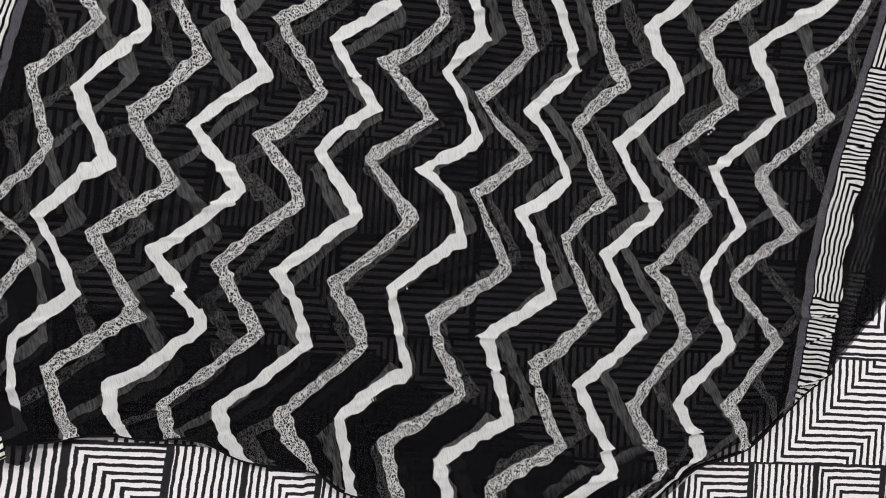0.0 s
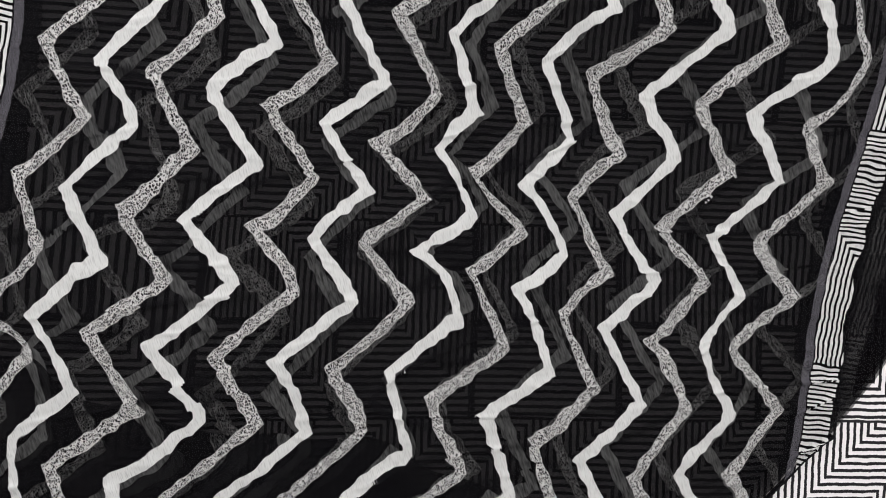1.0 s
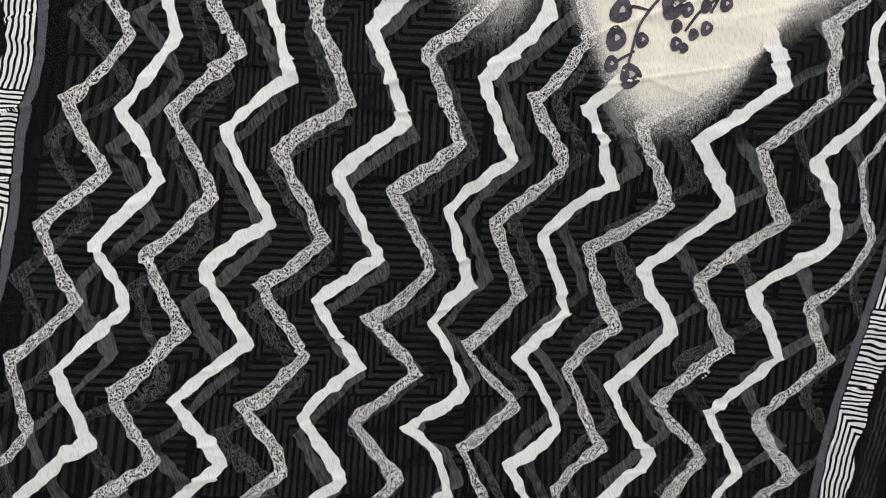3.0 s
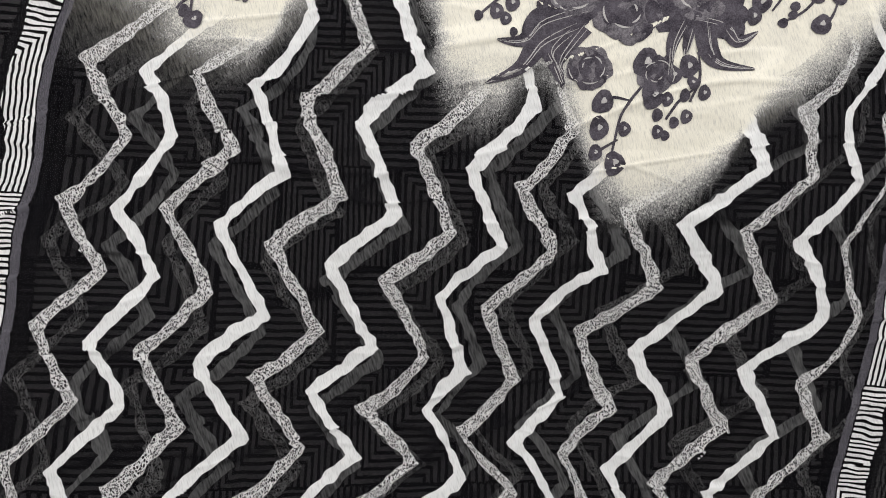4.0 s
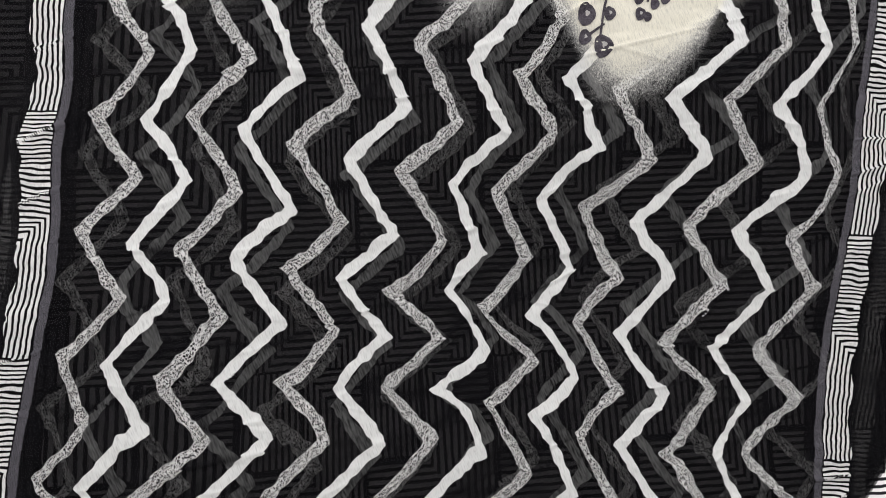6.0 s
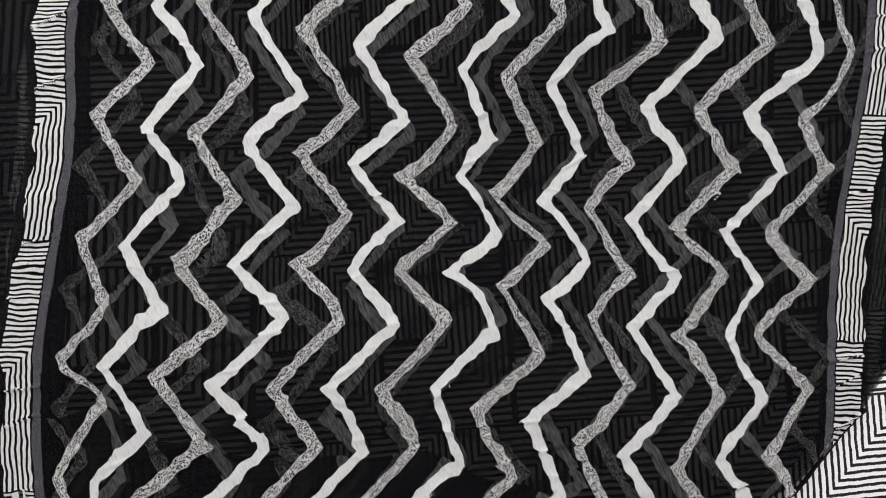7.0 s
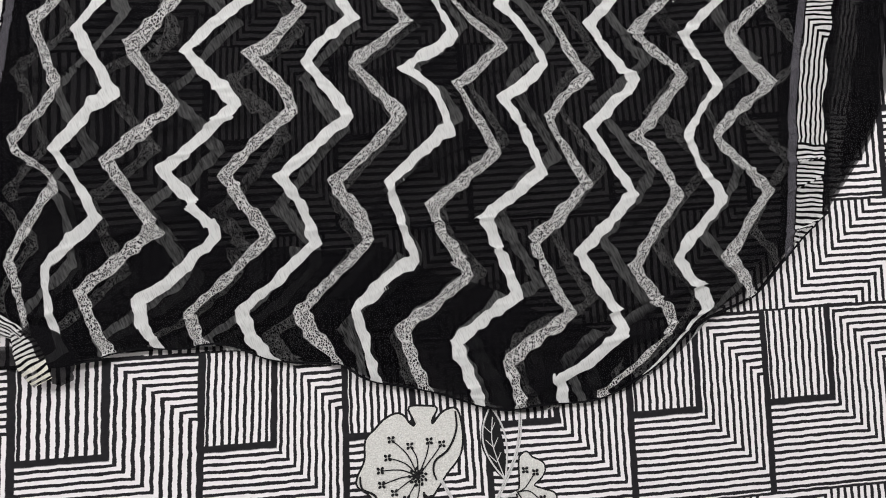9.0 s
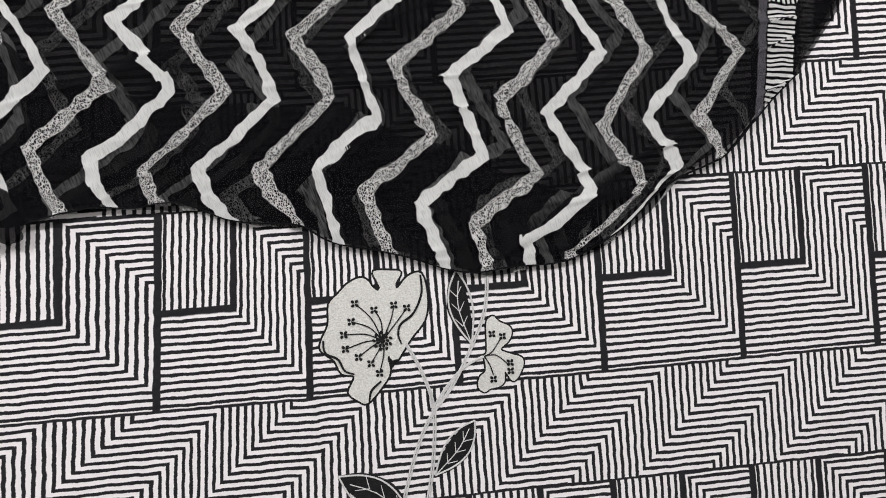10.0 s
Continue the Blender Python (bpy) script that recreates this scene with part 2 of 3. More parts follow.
TUCKS_C = (
    (7.75, 7.25, 0.75, -7.6, -4.4),
    (4.75, 10.25, 0.75, -3.9, 27.0),
    (5.50, 8.00, 0.75, -6.5, 3.7),
    (1.75, 4.25, 0.75, -9.9, 10.0),
    (11.50, -0.25, 0.75, 4.4, 11.3),
    (-0.50, 0.50, 0.75, 8.6, -10.1),
    (11.50, 5.00, 0.75, -3.5, -2.6),
    (1.00, 2.00, 0.75, 3.8, 11.8),
    (3.25, 10.25, 0.75, 6.0, 15.8),
    (2.50, 2.00, 0.75, 1.6, 9.9),
    (2.50, -0.25, 0.75, 4.6, 11.1),
    (11.50, 7.25, 0.75, 4.8, -22.3),
    (13.75, 7.25, 0.75, 12.3, -1.6),
    (6.25, 1.25, 0.75, 9.4, -8.5),
    (7.00, 2.00, 0.75, -11.4, 4.5),
    (6.25, 2.75, 0.75, 12.6, -5.4),
    (2.50, 8.75, 0.75, 8.0, 1.7),
    (11.50, 8.00, 0.75, 0.7, 9.8),
    (6.25, 8.75, 0.75, 8.1, 15.1),
)
TUCKS_D = (
    (4.75, 8.00, 0.75, 14.0, 12.6),
    (7.00, -2.50, 0.75, -1.1, 8.0),
    (8.50, -0.25, 0.75, 4.8, 9.7),
    (12.25, -3.25, 0.75, 25.6, 3.1),
    (10.00, 7.25, 0.75, -0.5, -17.8),
    (11.50, 2.00, 0.75, 0.7, 10.8),
    (8.50, 4.25, 0.75, 2.1, 8.7),
    (12.25, 4.25, 0.75, 4.6, 14.4),
    (13.75, -3.25, 0.75, 25.4, -4.2),
    (0.25, 8.75, 0.75, 12.3, 11.2),
    (7.00, 3.50, 0.75, 6.8, 10.9),
    (5.50, 5.75, 0.75, 7.3, 6.6),
    (4.00, 5.75, 0.75, 6.5, 9.3),
    (13.00, 2.00, 0.75, 7.3, 6.1),
    (13.00, -0.25, 0.75, 10.2, 9.0),
    (7.75, 5.00, 0.75, 1.3, -5.4),
    (9.25, 5.00, 0.75, 5.8, -4.9),
    (-0.50, 2.00, 0.75, -6.6, 6.5),
    (14.50, -1.00, 0.75, -8.2, 1.4),
)
TUCKS_E = (
    (6.25, 7.25, 0.75, 6.5, 13.0),
    (1.00, -0.25, 0.75, 1.0, 14.4),
    (0.25, -1.00, 0.75, -1.6, -8.5),
    (0.25, 5.00, 0.75, -1.6, -7.6),
    (11.50, -1.00, 0.75, 7.4, -2.4),
    (11.50, -3.25, 0.75, 14.5, -7.1),
    (13.75, -1.75, 0.75, 5.4, -5.3),
    (2.50, 2.75, 0.75, -0.8, -2.1),
    (0.25, 6.50, 0.75, -6.7, -4.9),
    (10.75, 8.75, 0.75, 8.8, -13.9),
    (9.25, 9.50, 0.75, 7.9, -9.3),
    (13.75, 5.00, 0.75, -6.4, 6.4),
    (4.75, -1.75, 0.75, -9.7, 2.2),
    (4.75, -1.00, 0.75, 7.5, -1.3),
    (10.00, 4.25, 0.75, -9.0, -0.8),
    (4.75, 1.25, 0.75, -0.1, -4.4),
    (4.00, 2.00, 0.75, 1.1, -1.4),
    (4.00, 2.75, 0.75, 2.3, -7.3),
    (12.25, 5.00, 0.75, 10.1, -1.5),
)
TUCKS = TUCKS_A + TUCKS_B + TUCKS_C + TUCKS_D + TUCKS_E


def cheb(n, x):
    out = [np.ones_like(x), x]
    while len(out) < n:
        out.append(2 * x * out[-1] - out[-2])
    return out


def drape(s, t):
    """Where the scarf's point lies on the ground: s counts zigzags across, t half turns along it."""
    s, t = np.asarray(s, float), np.asarray(t, float)
    sc = np.clip(s, SL, SR)
    a, b = cheb(len(DRAPE_X), (2 * sc - 14.5) / 19.5), cheb(len(DRAPE_X[0]), (2 * t - 5.5) / 17.5)
    x = sum(DRAPE_X[i][j] * 1e-4 * a[i] * b[j] for i in range(len(a)) for j in range(len(b)))
    y = sum(DRAPE_Y[i][j] * 1e-4 * a[i] * b[j] for i in range(len(a)) for j in range(len(b)))
    for ps, pt, r, dx, dy in TUCKS:
        g = np.exp(-((sc - ps) ** 2 + (0.85 * (t - pt)) ** 2) / r**2) * 1e-3
        x, y = x + g * dx, y + g * dy
    return x + (s - sc) * 0.0575, y - (s - sc) * 0.008


# the soft bed under the cloth: bumps and hollows in mm, on a grid of 0.2 m from (-0.3, -0.4)
BED = (
    (-4.2, -1.1, 6.0, 19.3, 0.7, -6.7),
    (5.8, 1.2, 12.2, -6.8, -0.6, -6.1),
    (1.0, -21.0, 7.6, -25.2, 11.8, 4.8),
    (5.5, 13.7, -8.0, -25.9, 3.7, 3.2),
    (-6.3, -2.6, -7.4, 1.0, 19.1, 7.1),
)


def bed(x, y):
    z = 0.0021
    for i, column in enumerate(BED):
        for j, mm in enumerate(column):
            z = z + mm * 1e-3 * np.exp(-((x + 0.3 - 0.2 * i) ** 2 + (y + 0.4 - 0.2 * j) ** 2) / 0.04)
    return z


def rough_field(x, y, fx, fy, seed):
    """Smooth random heights of about -1 to 1."""
    out = np.empty(x.shape)
    fo, fx_, fy_ = out.ravel(), (x * fx).ravel(), (y * fy).ravel()
    for k in range(fo.size):
        fo[k] = noise.noise((fx_[k], fy_[k], seed))
    return out


def wrinkles(x, y, seed):
    """Soft, mostly crosswise creases of cloth laid down by hand, in metres."""
    a = rough_field(x + 0.25 * y, y - 0.15 * x, 3.0, 9.0, seed)
    b = rough_field(x, y - 0.12 * x, 7.0, 26.0, seed + 5)
    c = rough_field(x, y, 20.0, 55.0, seed + 9)
    d, keep = crease(x, y, seed)
    d2, keep2 = crease(x * 1.3 + 0.7, y * 1.7, seed + 60)
    e = rough_field(x + 0.2 * y, y + 0.25 * x, 4.0, 20.0, seed + 19)
    pinch = 0.005 * np.exp(-((d / 0.03) ** 2)) * keep + 0.004 * np.exp(-((d2 / 0.035) ** 2)) * keep2 + 0.0022 * np.exp(-((e / 0.05) ** 2)) * np.clip(0.4 + b, 0, 1)
    return 0.0035 * a + 0.0034 * np.abs(b) ** 0.7 + 0.0014 * c + pinch


def crease(x, y, seed):
    """Distance from the sharp crosswise creases (0 on a crease), and how strong they are there."""
    d = rough_field(x + 0.1 * y, y - 0.18 * x, 2.2, 11.0, seed + 14)
    return d, np.clip(0.35 + 1.6 * rough_field(x, y, 4.0, 5.0, seed + 27), 0, 1)


def sheet(name, x, y, z, uvs, material, parent=None):
    """A cloth from grids of x, y, z."""
    rows, cols = x.shape
    me = bpy.data.meshes.new(name)
    k = np.arange(rows * cols).reshape(rows, cols)
    faces = np.stack([k[:-1, :-1], k[1:, :-1], k[1:, 1:], k[:-1, 1:]], -1).reshape(-1, 4)
    me.from_pydata(np.stack([x, y, z], -1).reshape(-1, 3).tolist(), [], faces.tolist())
    for uv, (u, v) in uvs.items():
        lay = me.uv_layers.new(name=uv)
        lay.data.foreach_set("uv", np.stack([u, v], -1).reshape(-1, 2)[faces.ravel()].astype(np.float32).ravel())
    me.polygons.foreach_set("use_smooth", [True] * len(faces))
    me.materials.append(material)
    ob = new(name, me)
    ob.parent = parent
    return ob


def box(name, x0, x1, y0, y1, z0, z1, material):
    bm = bmesh.new()
    bmesh.ops.create_cube(bm, size=1)
    bmesh.ops.scale(bm, vec=(x1 - x0, y1 - y0, z1 - z0), verts=bm.verts)
    bmesh.ops.translate(bm, vec=((x0 + x1) / 2, (y0 + y1) / 2, (z0 + z1) / 2), verts=bm.verts)
    me = bpy.data.meshes.new(name)
    bm.to_mesh(me)
    bm.free()
    me.materials.append(material)
    return tagged(new(name, me), kind="structure")


# ---- the room ----
tagged(box("floor", -2.2, 2.2, -1.8, 2.2, -0.4, -0.3, FLOOR), "plain grey floor under the mattress", "floor")
tagged(box("wall_north", -2.2, 2.2, 2.2, 2.3, -0.4, 2.6, WALL), "plain white painted wall", "wall")
tagged(box("wall_south", -2.2, 2.2, -1.9, -1.8, -0.4, 2.6, WALL), "plain white painted wall", "wall")
tagged(box("wall_west", -2.3, -2.2, -1.9, 2.3, -0.4, 2.6, WALL), "plain white painted wall", "wall")
tagged(box("wall_east", 2.2, 2.3, -1.9, 2.3, -0.4, 2.6, WALL), "plain white painted wall", "wall")
tagged(box("ceiling", -2.3, 2.3, -1.9, 2.3, 2.6, 2.7, WALL), "plain white painted ceiling", "ceiling")

# ---- the mattress, hidden under the cloth ----
mx, my = np.meshgrid(np.linspace(-1, 1, 90), np.linspace(1, -1, 90))
px_, py_ = 0.05 + 1.02 * mx, 0.1 + 1.07 * my
rim_ = np.maximum(np.abs(mx), np.abs(my))
mz = bed(px_, py_) - 0.002 - 0.3 * np.clip((rim_ - 0.955) / 0.045, 0, 1) ** 3
mattress = sheet("mattress", px_, py_, mz, {}, FLOOR)
tagged(mattress, "soft plain mattress under the spread cloth, on the floor", "mattress")

# ---- the block-printed cotton ----
COTTON_ANGLE = math.atan2(-0.042, 0.684)
ca, sa = math.cos(COTTON_ANGLE), math.sin(COTTON_ANGLE)


def pleat(x, y):
    """A fold in the cotton, high on its west side and falling sharply to the east."""
    d = x + 0.0675 + 0.004 * rough_field(x, y, 3.0, 6.0, 71)
    rise, fall = np.clip((d + 0.05) / 0.05, 0, 1), np.clip((0.0035 - d) / 0.0035, 0, 1)
    return 0.0045 * rise**2 * (3 - 2 * rise) * fall * np.clip((-0.15 - y) / 0.08, 0, 1)


def cotton_height(x, y):
    return bed(x, y) + 0.004 + 0.002 * rough_field(x, y, 4.0, 3.0, 40) + 0.0022 * np.abs(rough_field(x + 0.2 * y, y, 12.0, 4.0, 44)) + 0.0025 * np.exp(-((rough_field(x - 0.15 * y, y, 7.0, 1.6, 47) / 0.045) ** 2)) * np.clip(rough_field(x, y, 5.0, 5.0, 49) * 2, 0, 1) + pleat(x, y)


gx, gy = np.meshgrid(np.linspace(-0.95, 1.05, 520), np.linspace(1.15, -0.95, 300))
cotton = new("block_print_fabric")
tagged(cotton, "white cotton cloth block-printed with black stepping stripes, spread on the mattress", "fabric")
cu, cv = (gx + 0.2403) * ca + (gy + 0.4411) * sa, (gx + 0.2403) * sa - (gy + 0.4411) * ca
cu = cu + 0.09 * cv * np.clip((0.05 - gx) / 0.2, 0, 1)
cu = np.where(cu < 0, cu * 0.8, cu)
sheet("cloth", gx, gy, cotton_height(gx, gy), {"rest": (cu + 10 * 0.168, cv + 0.218 + 10 * 0.343)}, BLOCK, cotton)

# ---- the scarf ----
HEM_S = (-3.6, -1.9, -1.0, 0.06, 0.8, 1.4, 2.0, 2.5, 3.4, 4.2, 5.4, 6.4, 7.5, 8.2, 9.4, 10.3, 11.0, 11.55, 12.5, 13.45, 14.3, 15.2, 15.7, 16.43, 16.73, 17.3)
HEM_T = (8.9, 9.4, 10.1, 10.4, 10.6, 10.5, 10.2, 10.0, 9.9, 9.72, 9.95, 9.9, 10.0, 10.0, 10.0, 9.85, 9.65, 9.4, 8.98, 8.45, 7.85, 6.87, 6.4, 5.35, 4.7, 2.5)
TOP = -6.4


def upper_height(x, y):
    return bed(x, y) + CLOTH - 0.001 + wrinkles(x, y, 3.0)


def lower_height(x, y):
    return bed(x, y) + 0.009 + 0.35 * wrinkles(x, y, 23.0)


scarf = new("scarf")
tagged(scarf, "sheer black chiffon scarf with cream zigzags and striped borders, folded double", "scarf")


def scarf_layer(name, s_from, s_to, shift, height, cols, rows, seed, top=TOP):
    s, v = np.meshgrid(np.linspace(s_from, s_to, cols), np.linspace(0, 1, rows))
    end = np.interp(s + shift[0] / 0.0545, HEM_S, HEM_T) + np.interp(s, (0, 10.5, 11.2, 13.5, 15.0), (-0.06, -0.06, -0.3, -0.35, -0.05)) * shift[2]
    t = top + (end - top) * v
    x, y = drape(s, t)
    if seed:  # the hidden layer lies a little askew of the one above
        x, y = x + shift[0] + 0.012 * rough_field(s, t, 0.31, 0.37, seed), y + shift[1] + 0.01 * rough_field(s, t, 0.31, 0.37, seed + 50)
    z = height(x, y)
    d, keep = crease(x, y, 3.0 if not seed else 23.0)
    d2, keep2 = crease(x * 1.3 + 0.7, y * 1.7, (3.0 if not seed else 23.0) + 60)
    fold = keep * np.sign(d) * np.exp(-np.abs(d) / 0.09)  # cloth swallowed by the creases
    fold2 = keep2 * np.sign(d2) * np.exp(-np.abs(d2) / 0.07)
    t, s = t + 0.05 * fold + 0.04 * fold2, s + 0.02 * fold - 0.03 * fold2
    over = np.maximum(keep * np.exp(-((d / 0.025) ** 2)), keep2 * np.exp(-((d2 / 0.03) ** 2)))
    if seed:  # its print has slipped and turned against the upper one
        s = s - (-0.016 + 0.05 * np.clip(x, -0.35, 0.5) + 0.014 * rough_field(x, y, 3.1, 2.7, seed + 90)) / 0.0575
        t = t + (-0.011 + 0.13 * np.clip(x, -0.35, 0.4) + 0.02 * rough_field(x, y, 2.7, 3.1, seed + 70)) / 0.0655
    return sheet(name, x, y, z, {"rest": (s, t), "metres": (x, y), "doubled": (over, keep)}, REVERSE if seed else CHIFFON, scarf)


scarf_layer("under_layer", -3.4, 16.6, (0.021, -0.009, 1.0), lower_height, 230, 300, 3.3)
# its end is turned under, so that it lies threefold there
turned = scarf_layer("turned_end", -1.2, 11.6, (0.008, -0.004, 0.6), lambda x, y: lower_height(x, y) + 0.002, 200, 60, 9.3, 8.1)
tagged(turned, "end of the scarf turned under, almost opaque")
# the scarf is gathered under itself along both sides
scarf_layer("gathered_fold", 14.6, 16.4, (0.019, -0.008, 1.2), lambda x, y: bed(x, y) + 0.0078 + 0.25 * wrinkles(x, y, 37.0), 40, 300, 7.3)
scarf_layer("gathered_fold", 14.3, 16.2, (0.024, -0.008, 1.3), lambda x, y: bed(x, y) + 0.0066 + 0.2 * wrinkles(x, y, 41.0), 40, 300, 8.3)
scarf_layer("gathered_fold", -3.4, -1.0, (0.019, -0.008, 1.2), lambda x, y: bed(x, y) + 0.0078 + 0.25 * wrinkles(x, y, 37.0), 40, 300, 7.7)
scarf_layer("top_layer", SL - 0.88, SR + 0.88, (0.0, 0.0, 0.0), upper_height, 420, 560, 0)

# the folded edge along the scarf's end, a dense black double line
hs = np.linspace(-1.0, 15.7, 420)
hx, hy = drape(hs, np.interp(hs, HEM_S, HEM_T))
nx, ny = -np.gradient(hy), np.gradient(hx)
nl = np.hypot(nx, ny)
across = np.linspace(-1, 1, 7)[:, None]
ex, ey = hx + 0.0009 * across * nx / nl, hy + 0.0009 * across * ny / nl
EDGE_BLACK = plain("black_hem", (0.004, 0.004, 0.005), (0.009, 0.009, 0.01), 300.0, 0.95, 0.3)
hem = sheet("folded_hem", ex, ey, upper_height(ex, ey) + 0.0012 - 0.006 * (across > 0.9), {}, EDGE_BLACK, scarf)
tagged(hem, "dense black folded edge of the chiffon")

# ---- embroidery on the cotton and flowers printed on the scarf ----


def cotton_spot(px, py):
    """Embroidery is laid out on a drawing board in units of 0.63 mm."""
    a, b = (px - 700) * 1e-3, (py - 640) * 1e-3
    return 0.0279 + 0.6274 * a - 0.0881 * b, -0.4252 - 0.0961 * a - 0.6285 * b


def scarf_spot(px, py):
    """The scarf's flowers are laid out on a board in units of 0.63 mm."""
    a, b = (px - 1100) * 1e-3, (py - 110) * 1e-3
    return 0.3298 + 0.6318 * a - 0.0517 * b, 0.5767 - 0.0252 * a - 0.6395 * b


def film_on(name, blobs, spot, height, lift, material, parent, label="", rings=3, segs=20):
    """One mesh of flat rounded shapes that follow the cloth: each blob is (x, y, rx, ry, turn, lobes, depth)."""
    verts, faces = [], []
    for n, (bx, by, rx, ry, turn, lobes, deep) in enumerate(blobs):
        base = len(verts)
        verts.append((bx, by, 0.0))
        for r in range(1, rings + 1):
            f = r / rings
            for k in range(segs):
                a = 2 * math.pi * k / segs
                w = 1 + deep * math.cos(lobes * a + n) + 0.35 * deep * math.sin((2 * lobes + 1) * a + 2 * n)
                u, v = rx * f * w * math.cos(a), ry * f * w * math.sin(a)
                c, s = math.cos(radians(turn)), math.sin(radians(turn))
                verts.append((bx + u * c - v * s, by + u * s + v * c, 0.0))
        for k in range(segs):
            j = (k + 1) % segs
            faces.append((base, base + 1 + j, base + 1 + k))
            for r in range(rings - 1):
                p, q = base + 1 + r * segs, base + 1 + (r + 1) * segs
                faces.append((p + k, p + j, q + j, q + k))
    return film_mesh(name, verts, faces, spot, height, lift, material, parent, label)


def film_mesh(name, verts, faces, spot, height, lift, material, parent, label=""):
    v = np.array(verts)
    x, y = spot(v[:, 0], v[:, 1])
    z = height(x, y) + lift + v[:, 2]
    me = bpy.data.meshes.new(name)
    me.from_pydata(np.stack([x, y, z], -1).tolist(), [], faces)
    me.polygons.foreach_set("use_smooth", [True] * len(faces))
    me.materials.append(material)
    me.validate()
    ob = new(name, me)
    ob.parent = parent
    return tagged(ob, label)


def ribbon(points, widths, steps=14):
    """Vertices and faces of a flat curved strip through board points, of the given half widths."""
    pts = np.array(points, float)
    n = len(pts)
    tt = np.linspace(0, n - 1, steps)
    out, wid = [], np.interp(tt, np.linspace(0, n - 1, len(widths)), widths)
    for t in tt:
        i = min(int(t), n - 2)
        f = t - i
        p0, p1, p2, p3 = pts[max(i - 1, 0)], pts[i], pts[i + 1], pts[min(i + 2, n - 1)]
        out.append(0.5 * (2 * p1 + (p2 - p0) * f + (2 * p0 - 5 * p1 + 4 * p2 - p3) * f * f + (3 * p1 - p0 - 3 * p2 + p3) * f**3))
    out = np.array(out)
    d = np.gradient(out, axis=0)
    nrm = np.stack([-d[:, 1], d[:, 0]], -1) / np.linalg.norm(d, axis=1, keepdims=True)
    return out, nrm, wid


def strips(name, paths, spot, height, lift, material, parent, label="", round_=0.0, steps=14):
    """One mesh of curved strips; round_ raises their middles like a cord."""
    verts, faces = [], []
    for points, widths in paths:
        c, nrm, wid = ribbon(points, widths, steps)
        base = len(verts)
        for p, q, w in zip(c, nrm, wid):
            for k in (-1.0, -0.5, 0.5, 1.0):
                verts.append((*(p + q * w * k), round_ * (1 - k * k)))
        for i in range(len(c) - 1):
            for k in range(3):
                a = base + 4 * i + k
                faces.append((a, a + 1, a + 5, a + 4))
    return film_mesh(name, verts, faces, spot, height, lift, material, parent, label)


def thread(name, dark, pale, scale):
    m, tree = fabric_tree(name)
    vec = Sock(tree, tree.nodes.new("ShaderNodeTexCoord").outputs["Object"])
    f = fuzz(vec, scale, 2.0)
    g = cells(vec, scale * 0.8)
    return finish(m, tree, blend((f * 0.6 + g * 0.5).lo(1.0), pale, dark), None, f - g, 0.7, 0.0012, 0.75)


IVORY_THREAD = thread("ivory_thread", (0.5, 0.5, 0.46), (0.95, 0.95, 0.9), 620.0)
BLACK_THREAD = thread("black_thread", (0.008, 0.008, 0.009), (0.03, 0.03, 0.03), 1200.0)
SILVER_CORD = thread("silver_cord", (0.5, 0.5, 0.49), (0.95, 0.94, 0.92), 700.0)


def printed_ink(name, dark, pale, seed):
    """Grey print on crepe, blotchy, with the weave showing."""
    m, tree = fabric_tree(name)
    vec = Sock(tree, tree.nodes.new("ShaderNodeTexCoord").outputs["Object"])
    geo = Sock(tree, tree.nodes.new("ShaderNodeNewGeometry").outputs["Random Per Island"])
    blotch = fuzz(vec, 55.0 + seed, 4.0, 0.65).step(0.3, 0.7)
    grain = fuzz(vec, 620.0, 2.0).step(0.38, 0.66)
    return finish(m, tree, blend((blotch * 0.6 + grain * 0.45 + geo * 0.1 + fuzz(vec, 170.0, 2.0).step(0.5, 0.75) * 0.35).lo(1.0), dark, pale), None, grain, 0.3, 0.0004, 0.85, 0.0, 0.03)


INK = printed_ink("grey_print", (0.018, 0.016, 0.021), (0.09, 0.082, 0.094), 0)
INK_PALE = printed_ink("pale_grey_print", (0.032, 0.029, 0.036), (0.17, 0.16, 0.168), 7)
PAPER = thread("cream_print", (0.3, 0.29, 0.28), (0.5, 0.49, 0.46), 700.0)

def floret(x, y, r, parent):
    dots = [(x + r * math.cos(a), y + r * math.sin(a), 3.4, 2.7, math.degrees(a), 2, 0.0) for a in (0.7, 2.3, 3.8, 5.4)]
    film_on("floret", dots, cotton_spot, cotton_height, 0.0027, BLACK_THREAD, parent, "tiny black stitched floret", 1, 8)


